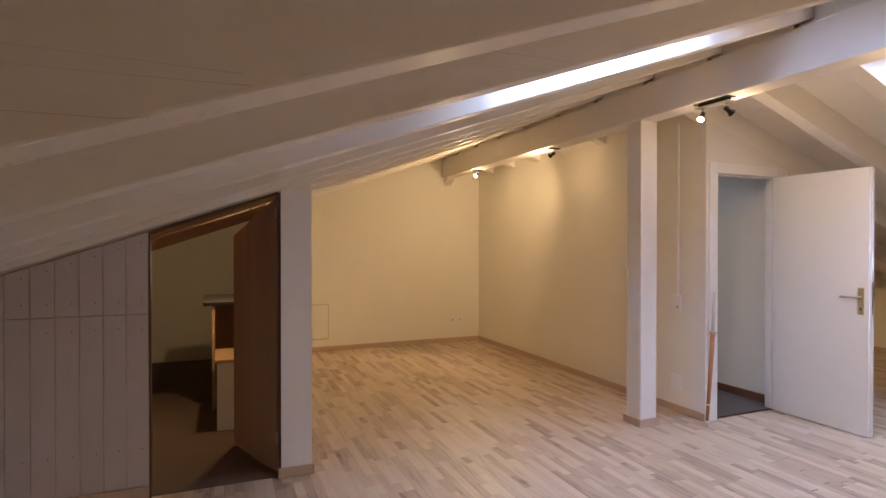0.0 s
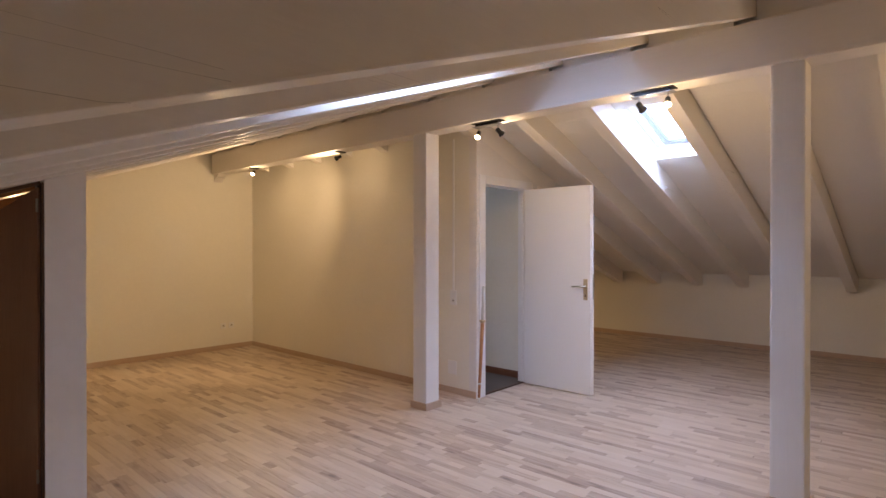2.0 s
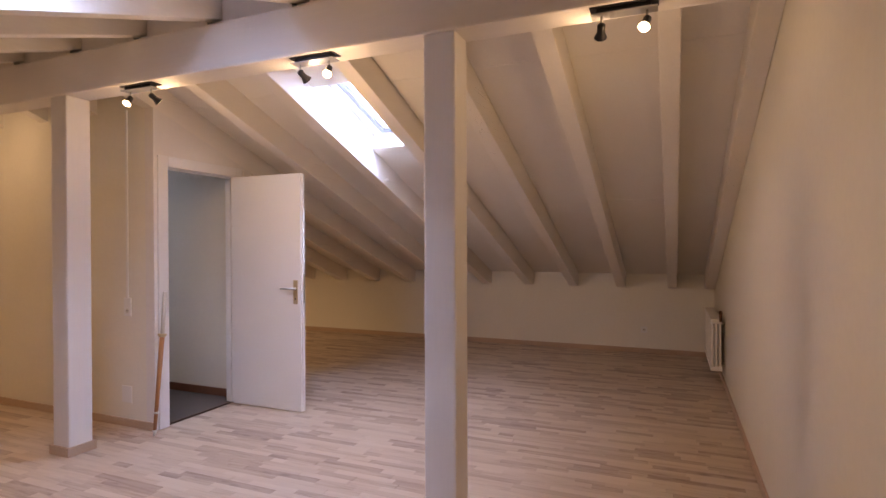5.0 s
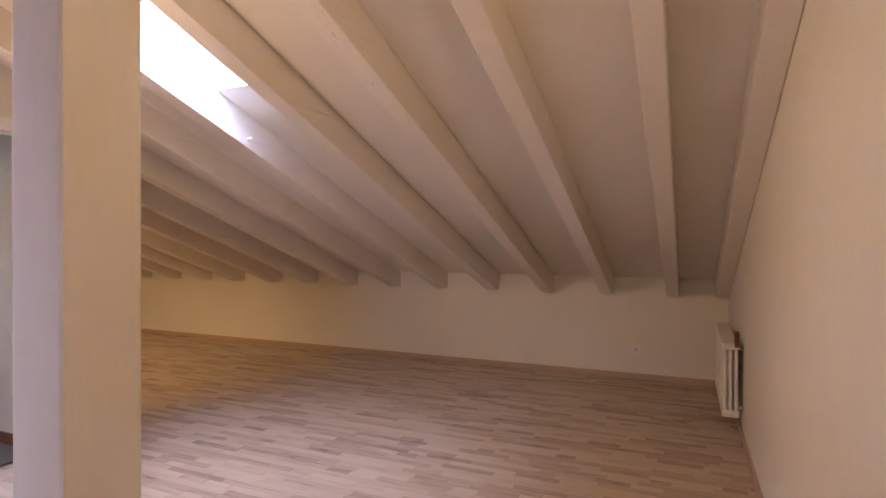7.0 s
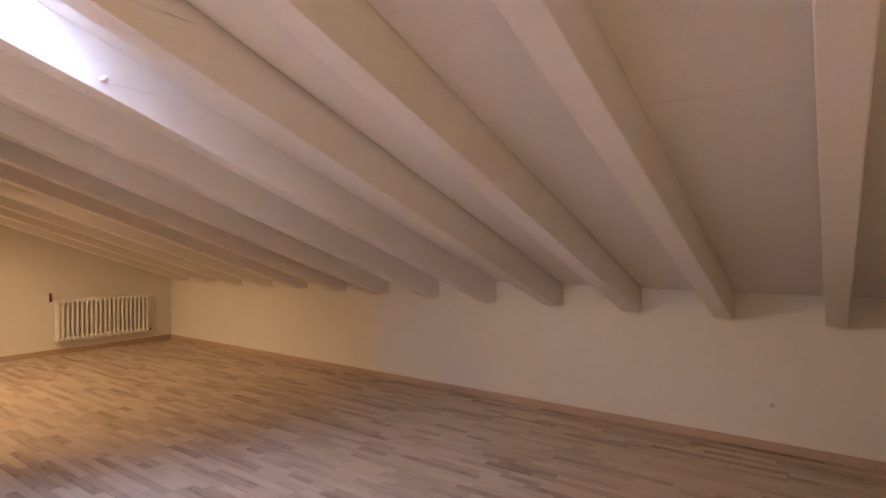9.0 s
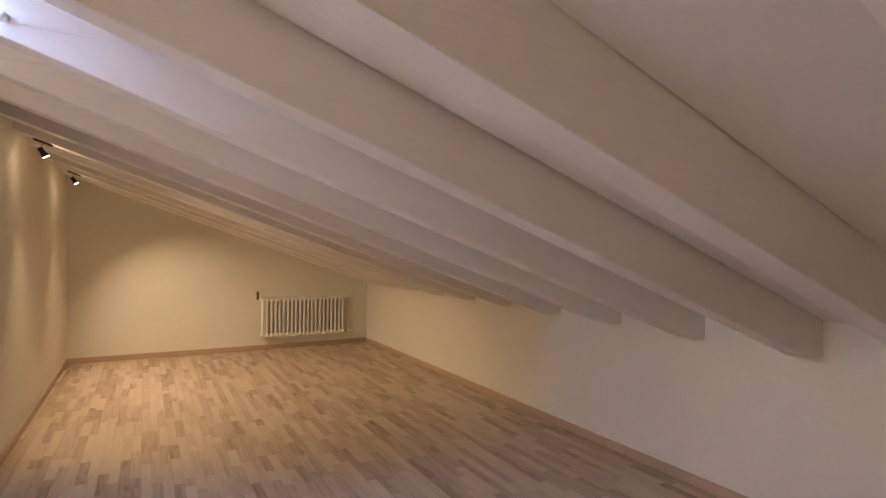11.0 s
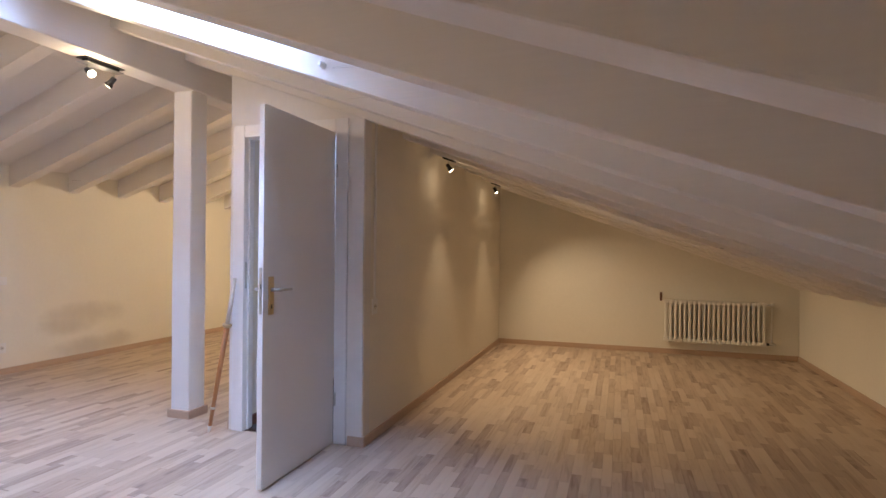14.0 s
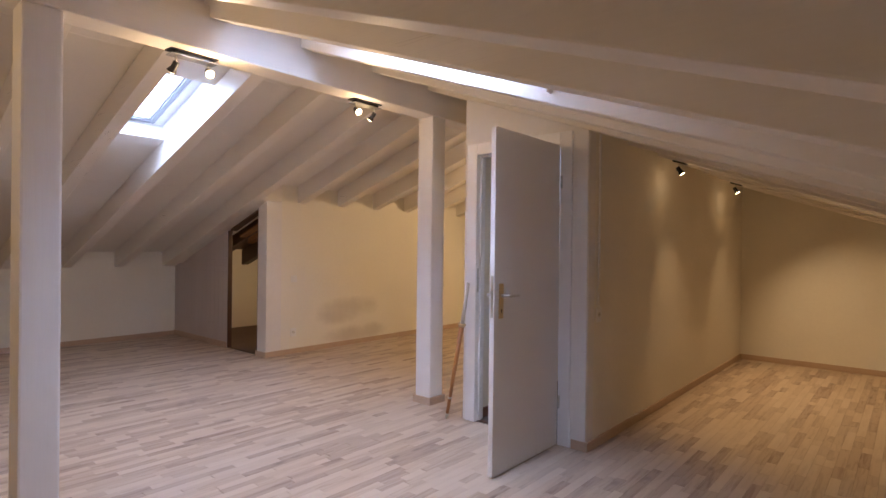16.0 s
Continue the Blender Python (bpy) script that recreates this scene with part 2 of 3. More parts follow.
STRIP_ONE = strip_wood("strip_floor", True)
STRIP_ALL = strip_wood("strip_floor_rest", False)


# ---------------------------------------------------------------- mesh helpers
def mesh_object(name, bm, mat, smooth=False):
    bmesh.ops.recalc_face_normals(bm, faces=bm.faces)
    me = bpy.data.meshes.new(name)
    bm.to_mesh(me)
    bm.free()
    if smooth:
        for p in me.polygons:
            p.use_smooth = True
    me.materials.append(mat)
    return new(name, me)


def part(name, bm, mat, parent, label="", smooth=False):
    ob = mesh_object(name, bm, mat, smooth)
    ob.parent = parent
    return tagged(ob, label) if label else ob


def structure(name, bm, mat, label="", smooth=False):
    return tagged(mesh_object(name, bm, mat, smooth), label, kind="structure")


def thing(name, m, label, category, group=""):
    ob = new(name)
    ob.empty_display_size = 0.1
    ob.matrix_world = m
    return tagged(ob, label, category, group)


def box(bm, a, b, bevel=0.0, m=None):
    vs = bmesh.ops.create_cube(bm, size=1)["verts"]
    for v in vs:
        v.co = [(a[i] + b[i]) / 2 + v.co[i] * (b[i] - a[i]) for i in range(3)]
    if bevel:
        es = list({e for v in vs for e in v.link_edges})
        r = bmesh.ops.bevel(bm, geom=es, offset=bevel, segments=2, affect="EDGES", profile=0.6)
        vs = r["verts"]
    if m:
        bmesh.ops.transform(bm, matrix=m, verts=list({v for v in vs}))
    return bm


def boxed(a, b, bevel=0.0):
    return box(bmesh.new(), a, b, bevel)


def prism(bm, poly, axis, lo, hi, bevel=0.0):
    """Extrudes a polygon of two coordinates along an axis (0 x, 1 y, 2 z)."""
    def at(p, d):
        c = list(p)
        c.insert(axis, d)
        return bm.verts.new(c)
    lower, upper = [at(p, lo) for p in poly], [at(p, hi) for p in poly]
    n = len(poly)
    fs = [bm.faces.new(lower), bm.faces.new(upper[::-1])]
    for i in range(n):
        fs.append(bm.faces.new((lower[i], upper[i], upper[(i + 1) % n], lower[(i + 1) % n])))
    if bevel:
        es = list({e for f in fs for e in f.edges})
        bmesh.ops.bevel(bm, geom=es, offset=bevel, segments=2, affect="EDGES", profile=0.6)
    return bm


def tube(bm, p0, p1, r0, r1=None, seg=14):
    p0, p1 = Vector(p0), Vector(p1)
    d = p1 - p0
    m = Matrix.Translation((p0 + p1) / 2) @ d.to_track_quat("Z", "Y").to_matrix().to_4x4()
    bmesh.ops.create_cone(bm, cap_ends=True, segments=seg, radius1=r0, radius2=r0 if r1 is None else r1, depth=d.length, matrix=m)
    return bm


def lathe(bm, profile, seg=20):
    """Turns (radius, z) pairs round z."""
    rings = [[bm.verts.new((r * math.cos(2 * math.pi * i / seg), r * math.sin(2 * math.pi * i / seg), z)) for i in range(seg)] for r, z in profile]
    for a, b in zip(rings, rings[1:]):
        for i in range(seg):
            bm.faces.new((a[i], a[(i + 1) % seg], b[(i + 1) % seg], b[i]))
    bm.faces.new(rings[0][::-1])
    bm.faces.new(rings[-1])
    return bm


# ---------------------------------------------------------------- walls
def gable(bm, y0, y1):
    poly = [(XL - 0.2, -0.02), (XR + 0.2, -0.02), (XR + 0.2, zr(XR + 0.2) + 0.5), (0, zl(0) + 0.5), (XL - 0.2, zl(XL - 0.2) + 0.5)]
    return prism(bm, poly, 1, y0, y1)


structure("wall_north", gable(bmesh.new(), YN, YN + 0.2), PLASTER, "cream plastered end wall lit by warm spots")
structure("wall_south", gable(bmesh.new(), YS - 0.2, YS), PLASTER, "cream plastered end wall with a radiator")
structure("wall_east", boxed((XR, YS, -0.02), (XR + 0.2, YN, 1.28)), PLASTER, "low white knee wall under the rafters")
structure("wall_west", boxed((XL - 0.2, YS, -0.02), (XL, YN, 1.40)), PLASTER, "low white knee wall under the rafters")


def slope_wall(x0, x1, y0, y1, side, lift=0.0, zb=-0.02):
    """A wall whose top follows the underside of the rafters."""
    pts = [(x0, zb), (x1, zb), (x1, zs(side, x1) + lift), (x0, zs(side, x0) + lift)]
    return prism(bmesh.new(), pts, 1, y0, y1)


# the boxed-in stair room
structure("wall_box_west", slope_wall(BX0, BX0 + 0.09, BY + 0.09, YN, 1, DEPTH - 0.01), PLASTER, "cream plastered wall beside the post")
structure("wall_box_east", slope_wall(BX1 - 0.09, BX1, BY + 0.09, YN, 1, DEPTH - 0.01), PLASTER, "cream plastered wall with two pools of light")
bm = bmesh.new()
DX0, DX1, DZ = 0.585, 1.345, 2.045
prism(bm, [(BX0, -0.02), (DX0, -0.02), (DX0, zr(DX0)), (BX0, zr(BX0))], 1, BY, BY + 0.09)
prism(bm, [(DX1, -0.02), (BX1, -0.02), (BX1, zr(BX1)), (DX1, zr(DX1))], 1, BY, BY + 0.09)
prism(bm, [(DX0, DZ), (DX1, DZ), (DX1, zr(DX1)), (DX0, zr(DX0))], 1, BY, BY + 0.09)
structure("wall_box_front", bm, ROUGH_PLASTER, "white plastered wall round the doorway")

# the partition of the eaves closet
OX0, OX1 = -3.505, -2.785
bm = bmesh.new()
prism(bm, [(OX1, -0.02), (PX, -0.02), (PX, zl(PX) + 0.015), (OX1, zl(OX1) + 0.015)], 1, PY, PY + 0.2)
structure("wall_closet_corner", bm, ROUGH_PLASTER, "rough white plastered wall end beside the closet")
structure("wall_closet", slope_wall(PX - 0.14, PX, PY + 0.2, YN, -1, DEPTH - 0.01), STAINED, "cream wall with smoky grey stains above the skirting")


# skirting boards
def skirting(name, a, b, h=0.062):
    bm = bmesh.new()
    box(bm, (a[0], a[1], 0), (b[0], b[1], h), 0.004)
    return structure(name, bm, SKIRT, "beige wood-tone skirting board")


T = 0.014
skirting("baseboard_north_west", (PX, YN - T, 0), (BX0, YN, 0))
skirting("baseboard_north_east", (BX1, YN - T, 0), (XR, YN, 0))
skirting("baseboard_south", (XL, YS, 0), (XR, YS + T, 0))
skirting("baseboard_east", (XR - T, YS + T, 0), (XR, YN - T, 0))
skirting("baseboard_west", (XL, YS + T, 0), (XL + T, PY - T, 0))
skirting("baseboard_box_west", (BX0 - T, BY, 0), (BX0, YN - T, 0))
skirting("baseboard_box_east", (BX1, BY, 0), (BX1 + T, YN - T, 0))
skirting("baseboard_box_front", (1.425, BY - T, 0), (BX1 + T, BY, 0))
skirting("baseboard_closet", (PX, PY - T, 0), (PX + T, YN - T, 0))
skirting("baseboard_closet_front", (OX1 - 0.02, PY - T, 0), (PX, PY, 0))
skirting("baseboard_boards", (XL, PY - T, 0), (OX0, PY, 0), 0.075)


# ---------------------------------------------------------------- roof
def slab(bm, side, xa, xb, y0, y1, lo, hi):
    """A piece parallel to the slope, between |x| = xa and xb."""
    z0, z1 = zs(side, xa), zs(side, xb)
    return prism(bm, [(side * xa, z0 + lo), (side * xb, z1 + lo), (side * xb, z1 + hi), (side * xa, z0 + hi)], 1, y0, y1)


WIN = {-1: (1.06, 1.98), 1: (0.83, 1.675)}
BOXWIN = (0.75, 1.30, 1.13, 1.60)       # the stair room's own roof window
bm = bmesh.new()
raw = bmesh.new()
D2 = DEPTH + 0.03
for side in (-1, 1):
    xe = abs(XL if side < 0 else XR) + 0.2
    wa, wb = WIN[side]
    for y0, y1 in ((YS - 0.2, WY0), (WY1, YN + 0.2)):
        if side > 0 and y1 > 0:
            slab(bm, side, 0, xe, y0, BOXWIN[2], D2, D2 + 0.1)
            slab(bm, side, 0, xe, BOXWIN[3], y1, D2, D2 + 0.1)
            slab(bm, side, 0, BOXWIN[0], BOXWIN[2], BOXWIN[3], D2, D2 + 0.1)
            slab(bm, side, BOXWIN[1] + 0.06, xe, BOXWIN[2], BOXWIN[3], D2, D2 + 0.1)
        else:
            slab(bm, side, 0, xe, y0, y1, D2, D2 + 0.1)
    slab(bm, side, 0, wa, WY0, WY1, D2, D2 + 0.1)
    slab(bm, side, wb + 0.06, xe, WY0, WY1, D2, D2 + 0.1)
structure("roof_deck", bm, DARKWOOD, "dark boarded roof deck above the ceiling")

# ceiling boards between the rafters, with an open joint along one side
bm = bmesh.new()
ys = sorted(RAFTERS)
bays = [(YS, ys[0])] + [(a + RW, b) for a, b in zip(ys, ys[1:])] + [(ys[-1] + RW, YN)]
rng = random.Random(4)
JOINTS = {-1: ((-1.382, 0.004), (-0.77, 0.004), (1.066, 0.006)), 1: ((-1.994, 0.006), (-2.606, 0.004))}   # wider open joints
for side in (-1, 1):
    for y0, y1 in bays:
        closet = side < 0 and y0 > PY - 0.1
        xe = abs(PX) + 0.1 if closet else abs(XL if side < 0 else XR)
        gap = next((g for y, g in JOINTS[side] if abs(y - y1) < 0.05), 0.0015)
        cuts = [0.06, 0.86 + rng.uniform(-0.02, 0.02), rng.uniform(2.3, 3.2), xe]
        if abs(y1 - WY1) < 0.02:
            wa, wb = WIN[side]
            spans = [(0.06, wa), (wb, 2.9), (2.903, xe)]
        elif side > 0 and abs(y0 - 1.184) < 0.05:
            spans = [(0.06, BOXWIN[0]), (BOXWIN[1], xe)]
        elif closet:
            spans = [(0.06, 0.95), (0.953, xe)]
        else:
            spans = [(cuts[0], cuts[1]), (cuts[1] + 0.003, cuts[2]), (cuts[2] + 0.0015, cuts[3])]
        for i, (xa, xb) in enumerate(spans):
            up = rng.uniform(0, 0.002)
            slab(bm, side, xa, xb, y0, y1 - gap, DEPTH - 0.014 + up, DEPTH + up)
structure("ceiling", bm, PANEL, "cream boards between white rafters")


def rafter(side, y, x0, x1, mat, label, bevel=0.006):
    """One rafter: sloping timber, cut level where it meets the knee wall."""
    t = thing("rafter", pose(0, y, 0), label, "rafter", "roof rafters")
    cut = 0.045 if side > 0 else 0.012
    flat = zs(side, x1) + cut
    xf = x1 - cut / SLOPE[side]
    poly = [(side * x0, zs(side, x0)), (side * xf, flat), (side * x1, flat), (side * x1, zs(side, x1) + DEPTH + 0.02), (side * x0, zs(side, x0) + DEPTH + 0.02)]
    bm = prism(bmesh.new(), poly, 1, 0, RW, bevel)
    part("timber", bm, mat, t)
    return t


WHITE_RAFTER = "white painted timber rafter over the attic room"
for i, y in enumerate(RAFTERS):
    rafter(1, y, 0.005, XR + 0.02, PAINT_X, WHITE_RAFTER)
    if y > PY:
        rafter(-1, y, 0.005, abs(PX) + 0.07, PAINT_X, WHITE_RAFTER)
        rafter(-1, y + 0.001, abs(PX) + 0.145, abs(XL) + 0.02, DARKWOOD, "bare brown timber rafter inside the eaves closet")
    else:
        rafter(-1, y, 0.005, abs(XL) + 0.02, PAINT_X, WHITE_RAFTER)
for side in (-1, 1):
    rafter(side, YS + 0.002, 0.005, abs(XL if side < 0 else XR) + 0.02, PAINT_X, "white painted timber rafter against the end wall")

t = thing("timber_plate", pose(0, RAFTERS[6] + RW, 0), "white painted timber over the closet partition", "beam")
bm = bmesh.new()
slab(bm, -1, abs(PX) - 0.02, abs(XL) - 0.002, 0.001, PY + 0.19 - RAFTERS[6] - RW, 0.001, DEPTH)
part("timber", bm, PAINT_X, t)

# ridge beam on its posts
t = thing("ridge_beam", pose(0, 0, 2.4), "white painted timber ridge beam carried by posts", "beam")
bm = bmesh.new()
box(bm, (-0.092, YS + 0.002, 0.008), (0.092, YN - 0.002, 0.272), 0.012)
part("timber", bm, PAINT_Y, t)
bm = bmesh.new()
prism(bm, [(YN - 0.002, -0.10), (YN - 0.002, 0.01), (YN - 0.14, 0.01), (YN - 0.10, -0.03), (YN - 0.05, -0.04)], 0, -0.06, 0.06, 0.004)
part("corbel", bm, PAINT_Y, t, "small white corbel under the beam's end")
bm = bmesh.new()
for y in RAFTERS:
    box(bm, (-0.03, y + RW + 0.003, 0.27), (0.03, y + RS - 0.003, 0.42))
part("blocking", bm, PAINT_Y, t, "white boards between the rafter heads")


def post(y):
    t = thing("post", pose(0, y, 0), "square white painted timber post under the ridge beam", "post", "posts under the ridge")
    part("shaft", boxed((-0.082, -0.082, 0.0), (0.082, 0.082, 2.409), 0.012), PAINT_Z, t)
    bm = bmesh.new()
    for a, b in (((-0.098, -0.098), (0.098, -0.0825)), ((-0.098, 0.0825), (0.098, 0.098)), ((-0.098, -0.0825), (-0.0825, 0.0825)), ((0.0825, -0.0825), (0.098, 0.0825))):
        box(bm, (a[0], a[1], 0), (b[0], b[1], 0.062), 0.002)
    part("skirting_collar", bm, SKIRT, t, "beige skirting round the foot")


post(0.0)
post(-2.77)


# ---------------------------------------------------------------- roof windows
def ring(bm, a, b, w, z0, z1, bevel=0.0):
    """A rectangular frame of four mitre-less members, w wide, between two corners."""
    (xa, ya), (xb, yb) = a, b
    for p, q in (((xa, ya), (xa + w, yb)), ((xb - w, ya), (xb, yb)), ((xa + w, ya), (xb - w, ya + w)), ((xa + w, yb - w), (xb - w, yb))):
        box(bm, (p[0], p[1], z0), (q[0], q[1], z1), bevel)
    return bm


def roof_window(name, side, xa, xb, y0, y1, power, label, south=0.03, north=0.075):
    """White linings up to a flat white frame, a grey sash in it and a pane, lit by the sky over it."""
    n = Vector((SLOPE[side] * side, 0, 1)).normalized()
    u = Vector((side, 0, -SLOPE[side])).normalized()
    base = Vector((side * xa, y0, zs(side, xa) + DEPTH))
    m = Matrix(((u.x, 0, n.x, base.x), (0, 1, 0, base.y), (u.z, 0, n.z, base.z), (0, 0, 0, 1)))
    length, width = (xb - xa) / abs(u.x), y1 - y0
    t = tagged(new(name), label, kind="structure")
    t.matrix_world = m
    h, zf = 0.235, 0.125
    part("lining", boxed((-0.012, 0.0, 0.002), (0.0, width, h)), FRAME, t)
    part("lining", boxed((-0.012, -0.013, 0.002), (length + 0.012, 0.001, h)), FRAME, t)
    part("lining", boxed((-0.012, width - 0.001, 0.002), (length + 0.012, width + 0.013, h)), FRAME, t)
    part("lining", boxed((length, 0.002, 0.002), (length + 0.012, width - 0.002, h)), FRAME, t)
    sy0, sy1, sx0, sx1 = south, width - north, 0.012, length - 0.008
    bm = bmesh.new()
    for p, q in (((0.001, 0.001), (length - 0.001, sy0)), ((0.001, sy1), (length - 0.001, width - 0.001)),
                 ((0.001, sy0), (sx0, sy1)), ((sx1, sy0), (length - 0.001, sy1))):
        box(bm, (p[0], p[1], zf), (q[0], q[1], zf + 0.07))
    part("window_frame", bm, FRAME, t, "white fixed frame")
    part("seal", ring(bmesh.new(), (sx0, sy0), (sx1, sy1), 0.010, zf + 0.012, zf + 0.05), GASKET, t, "dark grey rubber seal")
    part("sash", ring(bmesh.new(), (sx0 + 0.010, sy0 + 0.010), (sx1 - 0.010, sy1 - 0.010), 0.040, zf - 0.006, zf + 0.05, 0.003), SASH, t, "grey sash round the pane")
    part("glazing_bead", ring(bmesh.new(), (sx0 + 0.050, sy0 + 0.050), (sx1 - 0.050, sy1 - 0.050), 0.018, zf + 0.006, zf + 0.045, 0.004), BEAD, t, "pale bead round the pane")
    i = 0.068
    bm = bmesh.new()
    tube(bm, (sx1 - i - 0.045, sy0 + i, zf + 0.010), (sx1 - i - 0.045, sy1 - i, zf + 0.010), 0.006)
    part("handle_bar", bm, SASH, t, "thin grey bar across the pane")
    a, b = (sx0 + i, sy0 + i), (sx1 - i, sy1 - i)
    pane = part("pane", boxed((*a, zf + 0.018), (*b, zf + 0.024)), GLASS, t)
    pane.visible_shadow = False
    lamp("sky_light", "AREA", m @ pose((a[0] + b[0]) / 2, (a[1] + b[1]) / 2, zf + 0.027), power, DAY, spread=SKY_SPREAD, w=b[0] - a[0] - 0.004, h=b[1] - a[1] - 0.004)
    sky = structure("backdrop_sky", boxed((*a, zf + 0.032), (*b, zf + 0.036)), SKYGLOW, "white overcast sky over a roof window")
    sky.matrix_world = m
    return t


roof_window("window_1", -1, *WIN[-1], WY0, WY1, SKY_POWER[0], "small roof window glowing with daylight in a white shaft")
roof_window("window_2", 1, *WIN[1], WY0, WY1, SKY_POWER[1], "small roof window glowing with daylight in a white shaft")
roof_window("window_3", 1, BOXWIN[0], BOXWIN[1], BOXWIN[2], BOXWIN[3], BOX_SKY_POWER, "small roof window of the stair room", 0.03, 0.03)

# the plug left on a rafter's side
t = thing("hook", pose(1.93, WY1 + 0.002, 2.0, 90), "small white screw hook on a rafter's side", "hook")
bm = bmesh.new()
lathe(bm, [(0.014, 0.0), (0.014, 0.006), (0.008, 0.012), (0.008, 0.022), (0.012, 0.026), (0.010, 0.032)], 12)
part("knob", bm, WHITE, t, smooth=True)


# ---------------------------------------------------------------- door of the stair room
t = tagged(new("door_frame"), "white lacquered door frame round the open doorway", kind="structure")
bm = bmesh.new()
yf = BY - 0.014
box(bm, (0.535, yf, 0.0), (0.625, BY + 0.10, 2.10), 0.005)
box(bm, (1.325, yf, 0.0), (1.412, BY + 0.10, 2.10), 0.005)
box(bm, (0.6255, yf, 2.015), (1.3245, BY + 0.10, 2.10), 0.005)
part("casing", bm, FRAME, t)
bm = bmesh.new()
box(bm, (0.6255, BY + 0.03, 0.0), (0.638, BY + 0.06, 2.014))
box(bm, (1.312, BY + 0.03, 0.0), (1.3245, BY + 0.06, 2.014))
box(bm, (0.6385, BY + 0.03, 2.002), (1.3115, BY + 0.06, 2.014))
part("stop", bm, FRAME, t)
part("strike_plate", boxed((0.6252, BY + 0.002, 0.98), (0.627, BY + 0.02, 1.16)), STEEL, t, "steel strike plate")
part("threshold", boxed((0.626, BY + 0.03, 0.0), (1.324, BY + 0.06, 0.006)), DARKWOOD, t, "dark threshold strip")
structure("trim_corner", boxed((1.438, BY - 0.012, 0.063), (BX1 - 0.003, BY + 0.01, 2.09), 0.003), ROUGH_PLASTER, "white plastered strip beside the door frame")

door = tagged(new("door_1"), "white flush door standing wide open", kind="structure")
door.matrix_world = pose(1.327, BY - 0.02, 0, 0, 0, 0.2)
LW = 0.733
bm = boxed((-0.040, -LW, 0.008), (0.0, 0.0, 2.008), 0.002)
box(bm, (-0.026, -LW - 0.012, 0.012), (0.0, -LW + 0.001, 2.004), 0.001)
part("leaf", bm, LACQUER, door)
for s in (-1, 1):
    x0 = -0.0405 if s < 0 else 0.0005
    set_ = part("handle_plate", boxed((min(x0, x0 + s * 0.007), -LW + 0.030, 0.912), (max(x0, x0 + s * 0.007), -LW + 0.072, 1.112), 0.002), BRASS, door, "pale brass handle plate")
    bm = bmesh.new()
    xo = x0 + s * 0.045
    tube(bm, (x0, -LW + 0.051, 1.042), (xo, -LW + 0.051, 1.042), 0.009)
    tube(bm, (xo, -LW + 0.045, 1.042), (xo, -LW + 0.175, 1.039), 0.009, 0.008)
    part("lever", bm, STEEL, set_, "steel door lever", True)
    bm = bmesh.new()
    box(bm, (min(x0 + s * 0.0072, x0 + s * 0.0085), -LW + 0.047, 0.943), (max(x0 + s * 0.0072, x0 + s * 0.0085), -LW + 0.055, 0.965))
    part("keyhole", bm, DARK, set_)
part("lock_plate", boxed((-0.024, -LW - 0.0135, 0.92), (-0.006, -LW - 0.0118, 1.16)), STEEL, door, "steel lock strip on the edge")
bm = bmesh.new()
box(bm, (-0.020, -LW - 0.024, 1.05), (-0.010, -LW - 0.013, 1.075), 0.002)
part("latch", bm, STEEL, door)
for z in (0.25, 1.72):
    bm = bmesh.new()
    tube(bm, (0.008, 0.004, z), (0.008, 0.004, z + 0.085), 0.007)
    part("hinge", bm, STEEL, door, "", True)

# stair room inside
structure("floor_stair_room", boxed((BX0 + 0.09, BY + 0.045, -0.05), (BX1 - 0.09, YN, 0.003)), CARPET, "dark grey carpet in the stair room")
BROWN_SKIRT = material("brown_skirting", (0.17, 0.07, 0.035), 0.45, grain=(1, 1, 6), vary=0.15)
structure("baseboard_stair_room", boxed((BX1 - 0.106, BY + 0.10, 0.003), (BX1 - 0.09, 2.2, 0.075), 0.003), BROWN_SKIRT, "reddish brown skirting in the stair room")
structure("baseboard_stair_room_west", boxed((BX0 + 0.09, BY + 0.10, 0.003), (BX0 + 0.106, 2.2, 0.075), 0.003), BROWN_SKIRT, "reddish brown skirting in the stair room")
structure("wall_stair_room_back", slope_wall(BX0 + 0.09, BX1 - 0.09, 2.2, 2.28, 1, DEPTH - 0.02, 0.0), PLASTER, "white wall at the back of the stair room")


# ---------------------------------------------------------------- closet partition of boards
t = thing("board_partition", pose(0, 0, 0), "grey-white painted board partition with nail heads", "partition")
SEAM = 1.045
x = OX0
STEP = 0.1105
nails = bmesh.new()
while x > XL + 0.02:
    xa = max(x - STEP, XL + 0.001)
    for z0, z1a, z1b in ((0.076, SEAM - 0.002, SEAM - 0.002), (SEAM + 0.002, zl(xa + 0.003) - 0.012, zl(x - 0.003) - 0.012)):
        if z1a <= z0 + 0.05:
            continue
        bm = bmesh.new()
        prism(bm, [(xa + 0.0012, z0), (x - 0.0012, z0), (x - 0.0012, z1b), (xa + 0.0012, z1a)], 1, PY - 0.001, PY + 0.018, 0.0025)
        part("board", bm, BOARD, t)
    for z in (0.29, SEAM - 0.08, SEAM + 0.07, zl(x) - 0.07):
        if z < zl(xa) - 0.03:
            tube(nails, (xa + STEP * 0.5 + 0.02, PY - 0.0025, z), (xa + STEP * 0.5 + 0.02, PY + 0.003, z), 0.0035, seg=8)
    x -= STEP
part("nail_heads", nails, COPPER, t, "dark nail heads")
bm = bmesh.new()
